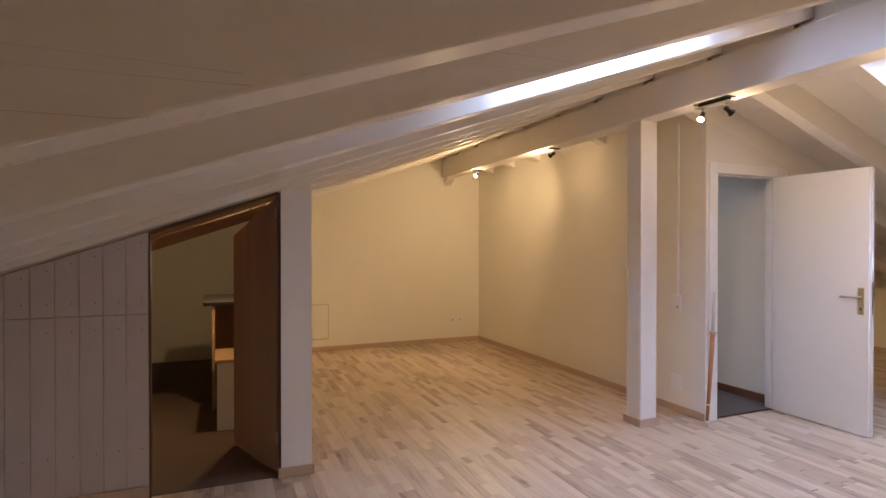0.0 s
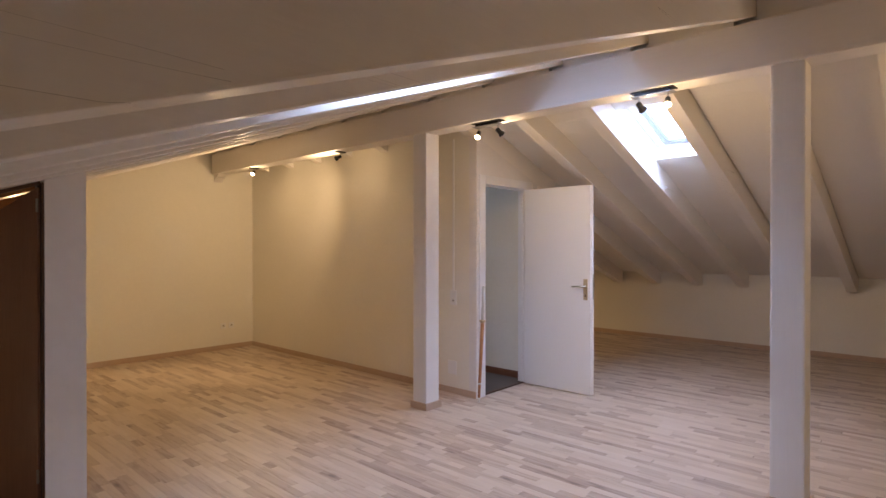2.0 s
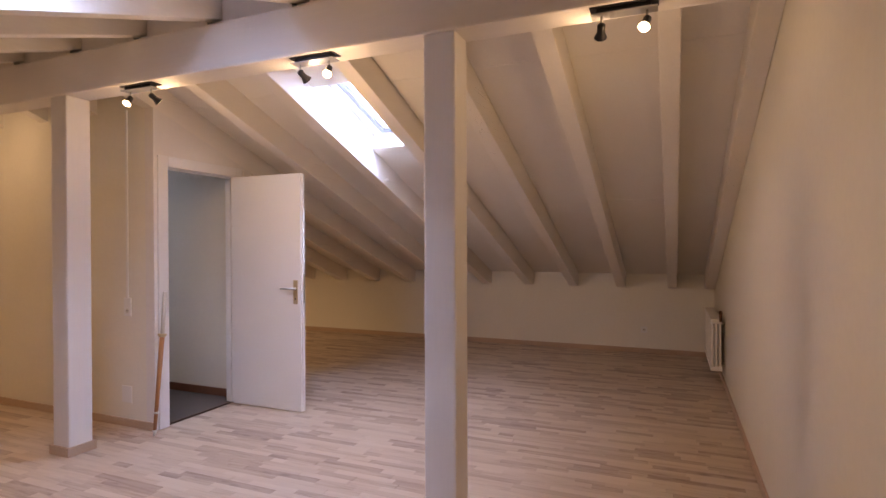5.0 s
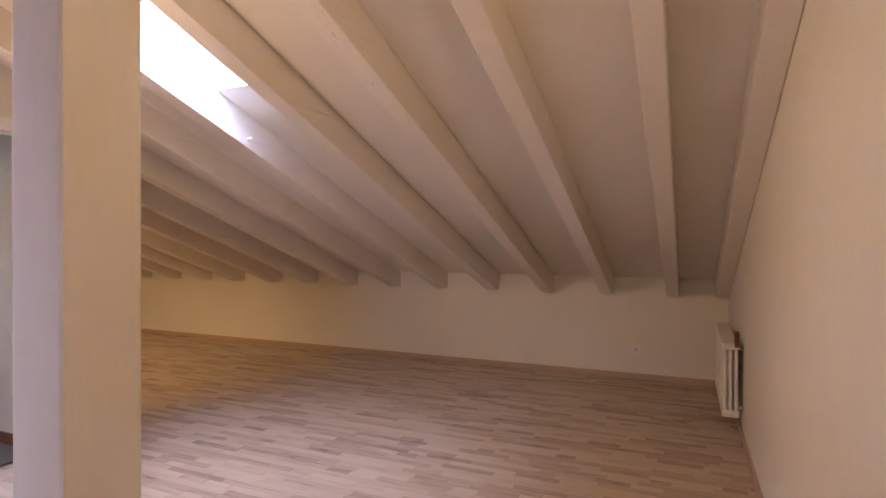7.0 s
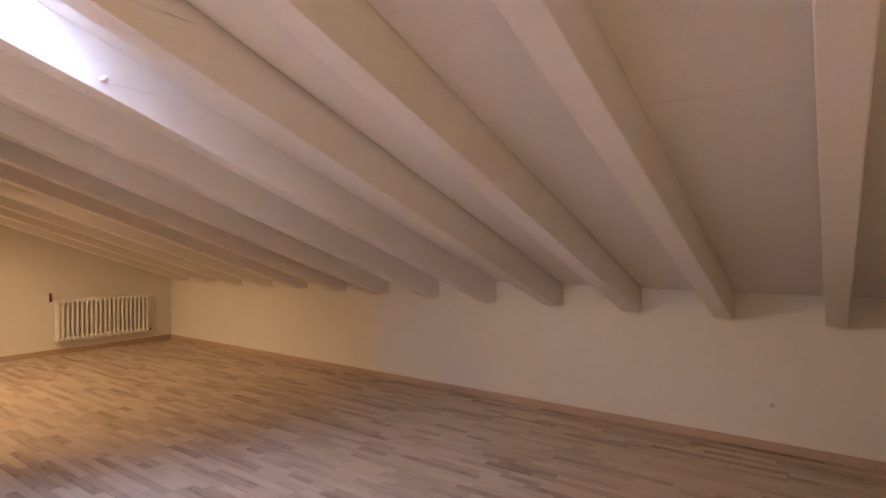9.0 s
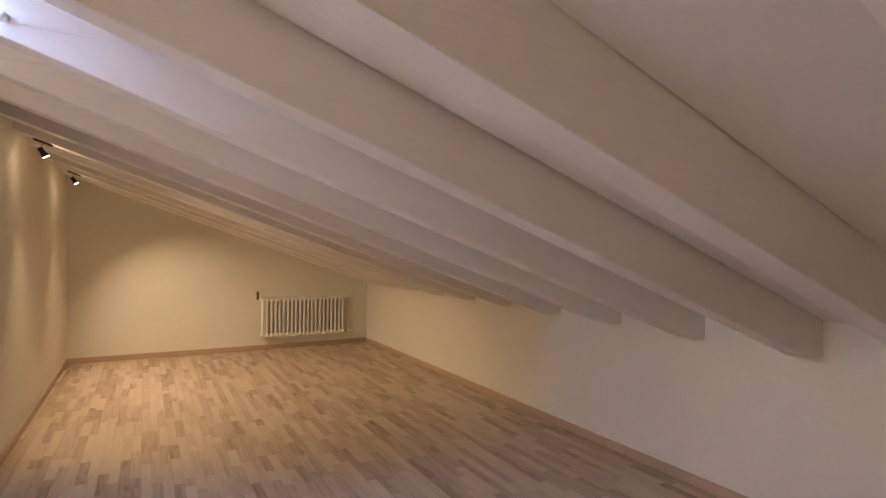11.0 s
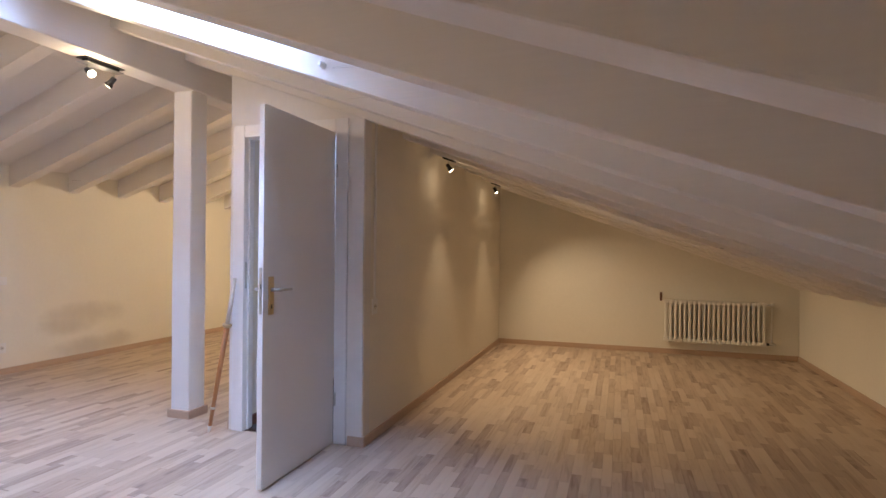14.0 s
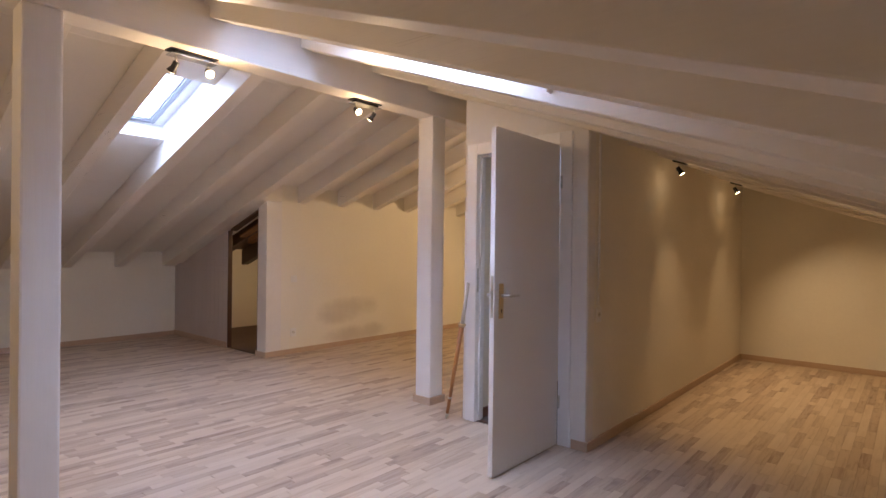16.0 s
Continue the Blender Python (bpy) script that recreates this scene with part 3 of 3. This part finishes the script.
prism(bm, [(XL, 0.0), (OX0 - 0.002, 0.0), (OX0 - 0.002, zl(OX0) - 0.015), (XL, zl(XL) - 0.015)], 1, PY + 0.0185, PY + 0.05)
part("backing", bm, BOARD, t)

door2 = tagged(new("door_2"), "dark brown closet door swung open, its top cut to the roof slope", kind="structure")
door2.matrix_world = pose(OX1 - 0.012, PY + 0.045, 0, 0, 0, -70)
w2 = 0.675
bm = bmesh.new()
prism(bm, [(0, 0.03), (-w2, 0.03), (-w2, zl(OX1 - w2) - 0.035), (0, zl(OX1) - 0.035)], 1, -0.012, 0.012, 0.002)
part("leaf", bm, BROWN, door2)
for z in (0.2, 1.6):
    bm = bmesh.new()
    tube(bm, (0.006, -0.016, z), (0.006, -0.016, z + 0.07), 0.006)
    part("hinge", bm, STEEL, door2, "", True)
t = tagged(new("door_frame_closet"), "dark brown wooden frame of the closet opening", kind="structure")
part("jamb", boxed((OX1 - 0.011, PY + 0.003, 0.0), (OX1 - 0.001, PY + 0.1, zl(OX1) - 0.012), 0.002), DARKWOOD, t)
part("jamb", boxed((OX0 + 0.001, PY + 0.003, 0.0), (OX0 + 0.010, PY + 0.06, zl(OX0) - 0.02), 0.002), DARKWOOD, t)
bm = bmesh.new()
prism(bm, [(OX0 + 0.011, zl(OX0) - 0.022), (OX1 - 0.012, zl(OX1) - 0.022), (OX1 - 0.012, zl(OX1) - 0.003), (OX0 + 0.011, zl(OX0) - 0.003)], 1, PY + 0.03, PY + 0.12)
part("head", bm, DARKWOOD, t)
structure("floor_closet", boxed((XL, PY + 0.02, -0.05), (PX - 0.14, YN, 0.004)), CLOSET_CARPET, "brown-grey carpet in the eaves closet")

t = thing("timber_plate", pose(0, 0.42, 0), "bare orange-brown timber behind the closet opening", "beam")
bm = bmesh.new()
prism(bm, [(-3.7, zl(3.7) - 0.115), (-2.76, zl(2.76) - 0.115), (-2.76, zl(2.76) - 0.045), (-3.7, zl(3.7) - 0.045)], 1, 0, 0.08, 0.004)
part("timber", bm, RAWWOOD, t)
bm = bmesh.new()
prism(bm, [(-3.7, zl(3.7) - 0.035), (-2.76, zl(2.76) - 0.035), (-2.76, zl(2.76) - 0.006), (-3.7, zl(3.7) - 0.006)], 1, -0.12, -0.02, 0.004)
part("batten", bm, RAWWOOD, t, "orange-brown batten along the timber")

# furniture standing in the closet
t = thing("side_table", pose(-2.95, 1.95, 0.004), "grey-topped table with a pale wooden side in the closet", "table")
part("tabletop", boxed((-0.31, -0.32, 0.905), (0.2, 0.45, 0.935), 0.003), BLACK, t)
part("top_sheet", boxed((-0.305, -0.315, 0.9352), (0.195, 0.445, 0.939)), GREYTOP, t, "grey laminate surface")
part("side_panel", boxed((-0.24, -0.28, 0.0), (-0.215, 0.42, 0.904), 0.002), BEECH, t)
part("side_panel", boxed((0.15, -0.28, 0.0), (0.175, 0.42, 0.904), 0.002), BEECH, t)
part("back_panel", boxed((-0.2145, 0.38, 0.3), (0.1495, 0.40, 0.9)), BEECH, t)
t = thing("cabinet", pose(-2.96, 1.32, 0.004), "low white cabinet with a beech top in the closet", "cabinet")
part("body", boxed((-0.19, -0.24, 0.0), (0.19, 0.24, 0.52), 0.003), WHITE, t)
part("top", boxed((-0.205, -0.255, 0.5205), (0.205, 0.25, 0.545), 0.003), BEECH, t, "beech-coloured board top")
t = thing("bulb", pose(-2.90, 1.02, 1.66), "bare lit bulb in a black holder in the closet", "lamp")
bm = bmesh.new()
bmesh.ops.create_uvsphere(bm, u_segments=16, v_segments=10, radius=0.03)
part("glass_bulb", bm, BULB, t, smooth=True)
bm = bmesh.new()
tube(bm, (0, 0, 0.025), (0, 0, 0.07), 0.016)
tube(bm, (0, 0, 0.07), (0, 0, zl(2.90) + DEPTH + 0.025 - 1.66), 0.004, seg=8)
part("holder", bm, BLACK, t)
lamp("closet_light", "POINT", pose(-2.90, 1.02, 1.60), 18, WARM, soft=0.03)


# ---------------------------------------------------------------- spots
def spot_head(t, at, aim, power, cone, blend=0.55, stem=0.04, spill=None):
    """One swivelling head: stem, black body, lit lamp; with the light that it gives."""
    at, aim = Vector(at), Vector(aim)
    d = (t.matrix_world.to_3x3().inverted() @ aim).normalized()
    hinge = at + Vector((0, 0, -stem))
    rot = d.to_track_quat("Z", "Y").to_matrix().to_4x4()
    bm = bmesh.new()
    tube(bm, at, hinge, 0.005, seg=10)
    part("stem", bm, STEEL, t, "", True)
    bm = bmesh.new()
    lathe(bm, [(0.011, -0.010), (0.017, -0.005), (0.017, 0.030), (0.018, 0.032), (0.026, 0.052), (0.028, 0.056), (0.025, 0.057), (0.017, 0.039)], 20)
    bmesh.ops.transform(bm, matrix=Matrix.Translation(hinge) @ rot, verts=bm.verts)
    head = part("head", bm, BLACK, t, "black swivelling spot head", True)
    bm = bmesh.new()
    lathe(bm, [(0.015, 0.0395), (0.0235, 0.054), (0.021, 0.059), (0.009, 0.062)], 20)
    bmesh.ops.transform(bm, matrix=Matrix.Translation(hinge) @ rot, verts=bm.verts)
    part("lit_lamp", bm, BULB, head, "lit warm reflector lamp", True)
    p = t.matrix_world @ (hinge + d * 0.085)
    lamp("lamp_spill", "POINT", Matrix.Translation(p), power * SPILL if spill is None else spill, WARM, soft=0.03)
    lamp("spot_light", "SPOT", look(p, p + aim), power, WARM, cone=cone, blend=blend, soft=0.025)


def double_spot(y, share):
    t = thing("double_spot", pose(-0.035, y, 2.408), "black bar with two lit spots under the ridge beam", "spot light", "spots under the ridge beam")
    part("plate", boxed((-0.040, -0.138, -0.006), (0.040, 0.138, 0.0), 0.001), BLACK, t)
    part("bar", boxed((-0.025, -0.110, -0.026), (0.025, 0.110, -0.0061), 0.002), BLACK, t)
    part("rim", boxed((-0.036, -0.134, -0.031), (0.036, 0.134, -0.0261), 0.001), ALU, t, "dark grey lower plate")
    far_aims_west = y > -1
    for s in (1, -1):
        west = (s > 0) == far_aims_west
        lean = 0.25 if y < -3 else -0.25
        aim = (-0.8, lean, -1.0) if west else (1.3, lean, -0.85)
        spot_head(t, (0, s * 0.092, -0.031), aim, SPOT_POWER * share * (1.1 if west else 1.75), 130, 1.0)
    return t


for y, share in ((-0.72, 0.65), (-2.03, 1.3), (-3.60, 0.62)):
    double_spot(y, share)


def single_spot(m, aim, power, cone, label, blend=0.4, spill=None):
    t = thing("single_spot", m, label, "spot light", "single spots")
    part("plate", boxed((-0.055, -0.03, -0.012), (0.055, 0.03, 0.0), 0.002), BLACK, t)
    spot_head(t, (0, 0, -0.012), aim, power, cone, blend, spill=spill)
    return t


single_spot(pose(0.0, 1.24, 2.408), (-0.55, 2.74, -0.75), DEEP_POWER, 115, "single black spot under the ridge beam", 0.75, 4)
single_spot(pose(0.0, 3.0, 2.408), (-1.2, -0.9, -1.0), DEEP_POWER, 120, "single black spot under the ridge beam", 0.6, 4)
for y in (1.15, 2.86):
    tilt = math.degrees(math.atan(SLOPE[1]))
    yr = min(RAFTERS, key=lambda v: abs(v + RW / 2 - y)) + RW / 2
    single_spot(pose(1.69, yr, zr(1.69) - 0.001, 0, tilt, 0), (0.62, 0.25 if y < 2 else 0.08, -1.0), EAVES_POWER, 104, "single black spot fixed under a rafter", 0.85, 0.45)


# ---------------------------------------------------------------- radiators
def radiator(m, sections, pitch, label):
    """A column radiator standing off the wall on brackets; x along it, y out of the wall."""
    t = thing("radiator", m, label, "radiator", "column radiators")
    H, dep = 0.505, 0.105
    bm = bmesh.new()
    for k in range(3):
        y = 0.050 + k * 0.034
        old = set(bm.verts)
        tube(bm, (0, 0, 0.03), (0, 0, H - 0.03), 0.0138, seg=12)
        for v in bm.verts:
            if v not in old:
                v.co.y = y + v.co.y * 0.80
    for z in (0.0, H - 0.045):
        box(bm, (-pitch * 0.49, 0.032, z), (pitch * 0.49, 0.032 + dep, z + 0.045), 0.010)
    bmesh.ops.recalc_face_normals(bm, faces=bm.faces)
    me = bpy.data.meshes.new("section")
    bm.to_mesh(me)
    bm.free()
    me.materials.append(RADIATOR)
    for i in range(sections):
        o = new("section", me)
        o.parent = t
        o.location = ((i + 0.5) * pitch, 0, 0)
    L = sections * pitch
    for x in (0.12, L - 0.12):
        for z in (0.04, H - 0.06):
            part("bracket", boxed((x - 0.008, 0.0, z), (x + 0.008, 0.06, z + 0.015)), RADIATOR, t)
    bm = bmesh.new()
    tube(bm, (-0.03, 0.05, H - 0.02), (-0.03, 0.05, H + 0.055), 0.013)
    tube(bm, (-0.035, 0.05, H + 0.03), (-0.015, 0.05, H + 0.03), 0.016)
    tube(bm, (-0.03, 0.05, H + 0.055), (-0.03, 0.05, H + 0.085), 0.018, 0.012)
    part("air_valve", bm, COPPER, t, "brown metal valve", True)
    bm = bmesh.new()
    tube(bm, (L, 0.085, H - 0.022), (L + 0.05, 0.085, H - 0.022), 0.012)
    tube(bm, (L + 0.05, 0.085, H - 0.022), (L + 0.085, 0.085, H - 0.022), 0.021, 0.019)
    part("thermostat", bm, WHITE, t, "white valve head", True)
    bm = bmesh.new()
    tube(bm, (L + 0.06, 0.085, H - 0.03), (L + 0.06, 0.085, 0.03), 0.008)
    tube(bm, (L, 0.085, 0.022), (L + 0.10, 0.085, 0.022), 0.010)
    tube(bm, (L + 0.10, 0.085, 0.022), (L + 0.10, 0.0, 0.022), 0.008)
    part("pipe", bm, RADIATOR, t, "", True)
    bm = bmesh.new()
    tube(bm, (L + 0.005, 0.085, 0.022), (L + 0.035, 0.085, 0.022), 0.014)
    part("fitting", bm, BLACK, t, "", True)
    return t


radiator(pose(3.60, YN, 0.168, 0, 0, 0) @ Matrix.Diagonal((1, -1, 1, 1)), 21, 0.0527, "cream enamel column radiator on the far end wall")
radiator(pose(3.46, YS, 0.168), 21, 0.0527, "cream enamel column radiator on the near end wall")


# ---------------------------------------------------------------- sockets, switches, conduits
def plate(name, m, w, h, label, category, holes):
    """A wall plate in its own x-z plane, front towards -y."""
    t = thing(name, m, label, category)
    part("cover", boxed((-w / 2, -0.010, -h / 2), (w / 2, 0.0, h / 2), 0.003), WHITE, t)
    for hx, hz in holes:
        bm = bmesh.new()
        tube(bm, (hx, -0.0108, hz), (hx, -0.0095, hz), 0.019, seg=18)
        face = part("insert", bm, PALE, t)
        bm = bmesh.new()
        for dx in (-0.008, 0, 0.008):
            tube(bm, (hx + dx, -0.0115, hz + (0.004 if dx == 0 else 0)), (hx + dx, -0.0105, hz + (0.004 if dx == 0 else 0)), 0.0028, seg=8)
        part("holes", bm, DARK, face)
    return t


def rocker(m, label):
    t = thing("light_switch", m, label, "light switch")
    part("cover", boxed((-0.04, -0.012, -0.04), (0.04, 0.0, 0.04), 0.003), WHITE, t)
    part("rocker", boxed((-0.026, -0.017, -0.026), (0.026, -0.0121, 0.026), 0.003), WHITE, t)
    return t


def conduit(m, length, label):
    t = thing("cable_conduit", m, label, "conduit")
    part("channel", boxed((-0.009, -0.012, 0.0), (0.009, 0.0, length), 0.002), WHITE, t)
    return t


plate("wall_socket", pose(XR, -3.44, 0.30, 0, 0, -90), 0.08, 0.08, "white wall socket on the knee wall", "socket", ((0, 0),))
plate("wall_socket", pose(BX0, 0.115, 0.93, 0, 0, -90), 0.075, 0.14, "white switch and socket plate below a conduit", "socket", ((0, -0.03),))
conduit(pose(BX0, 0.115, 1.001, 0, 0, -90), zr(BX0) - 1.0, "thin white cable conduit down the wall")
plate("blank_plate", pose(BX0 + 0.006, 0.135, 0.25, 0, 0, -90), 0.11, 0.13, "white blank cover plate near the floor", "plate", ())
plate("wall_socket", pose(BX1, -0.02, 0.88, 0, 0, 90), 0.075, 0.10, "white switch plate below a conduit", "socket", ((0, 0),))
conduit(pose(BX1, -0.02, 0.932, 0, 0, 90), zr(BX1) - 0.935, "thin white cable conduit down the wall")
plate("wall_socket", pose(PX, 0.40, 0.26, 0, 0, 90), 0.08, 0.10, "white wall socket near the skirting", "socket", ((0, 0),))
rocker(pose(PX, 0.40, 0.91, 0, 0, 90), "white light switch on the stained wall")
plate("wall_socket", pose(0.07, YN, 0.325), 0.075, 0.075, "white wall socket on the end wall", "socket", ((0, 0),))
plate("wall_socket", pose(0.185, YN, 0.325), 0.075, 0.075, "white wall socket on the end wall", "socket", ((0, 0),))
t = thing("access_panel", pose(-1.92, YN, 0.16), "cream access hatch low in the end wall", "hatch")
bm = bmesh.new()
for a, b in (((-0.165, 0.0), (-0.158, 0.47)), ((0.158, 0.0), (0.165, 0.47)), ((-0.158, 0.463), (0.158, 0.47)), ((-0.158, 0.0), (0.158, 0.007))):
    box(bm, (a[0], -0.004, a[1]), (b[0], 0.0, b[1]))
part("frame", bm, SKIRT, t)
part("panel", boxed((-0.156, -0.005, 0.009), (0.156, 0.0, 0.461), 0.001), PLASTER, t)

# the levelling stick leaning beside the door
t = thing("measuring_stick", pose(0.42, -0.262, 0.0), "wooden telescopic stick with pale tube leaning by the door", "stick")
foot, mid, top = Vector((0, 0, 0.0)), Vector((0.110, 0.042, 0.735)), Vector((0.150, 0.060, 1.05))
axis = mid - foot
bm = bmesh.new()
tube(bm, foot + axis * 0.06, foot + axis * 0.97, 0.0125, 0.0185, 12)
part("shaft", bm, STICKWOOD, t, "", True)
bm = bmesh.new()
tube(bm, foot, foot + axis * 0.06, 0.006, 0.016, 12)
part("foot_cap", bm, PALE, t, "pale metal foot", True)
bm = bmesh.new()
tube(bm, foot + axis * 0.215, foot + axis * 0.235, 0.0165, seg=12)
part("band", bm, PALE, t, "pale band", True)
bm = bmesh.new()
tube(bm, foot + axis * 0.97, foot + axis * 1.0, 0.024, seg=12)
tube(bm, foot + axis * 0.985, foot + axis * 1.005, 0.032, seg=12)
part("collar", bm, BRASS, t, "brass collar", True)
bm = bmesh.new()
tube(bm, mid, top, 0.015, 0.014, 12)
part("upper_tube", bm, PALE, t, "pale upper tube", True)

# ---------------------------------------------------------------- floor of strips
floor = structure("floor", boxed((XL - 0.2, YS - 0.2, -0.12), (XR + 0.2, YN + 0.2, -0.004)), SUBFLOOR, "pale wooden strip floor")
SW = 0.0545
rng = random.Random(11)
verts, faces = [], []
singles = []


def inside(x, y):
    if x < PX - 0.05 and y > PY + 0.02:
        return False
    if BX0 + 0.05 < x < BX1 - 0.05 and y > BY + 0.04:
        return False
    return True


x = XL
while x < XR:
    y = YS - rng.uniform(0, 0.4)
    while y < YN:
        ln = rng.choice((0.13, 0.18, 0.24, 0.30, 0.36, 0.42, 0.52)) * rng.uniform(0.85, 1.15)
        a, b = max(y, YS), min(y + ln, YN)
        if x + SW > BX0 + 0.05 and x < BX1 - 0.05 and a < BY < b:
            b = BY + 0.01
        if x < PX - 0.05 and a < PY < b:
            b = PY + 0.02
        if b - a > 0.02 and inside(x + SW / 2, (a + b) / 2):
            if 0.0 < x < 1.95 and -3.1 < y < -1.25 and len(singles) < 300:
                singles.append((x, a, b - a))
            else:
                i = len(verts)
                g, h = 0.0004, rng.uniform(-0.00015, 0.00015)
                for z in (-0.004, h):
                    verts += [(x + g, a + g, z), (x + SW - g, a + g, z), (x + SW - g, b - g, z), (x + g, b - g, z)]
                faces += [(i + 4, i + 5, i + 6, i + 7), (i, i + 1, i + 5, i + 4), (i + 1, i + 2, i + 6, i + 5), (i + 2, i + 3, i + 7, i + 6), (i + 3, i, i + 4, i + 7)]
        y += ln
    x += SW
me = bpy.data.meshes.new("floor_strips")
me.from_pydata(verts, [], faces)
me.materials.append(STRIP_ALL)
rest = tagged(new("floor_strips", me), kind="stuff")
rest.parent = floor
shared = {}
for x, y, ln in singles:
    key = round(ln, 2)
    if key not in shared:
        bm = boxed((0.0004, 0.0004, -0.004), (SW - 0.0004, key - 0.0004, 0.0))
        pm = bpy.data.meshes.new("plank")
        bm.to_mesh(pm)
        bm.free()
        pm.materials.append(STRIP_ONE)
        shared[key] = pm
    o = new("plank", shared[key])
    o.parent = floor
    o.location = (x, y, 0)
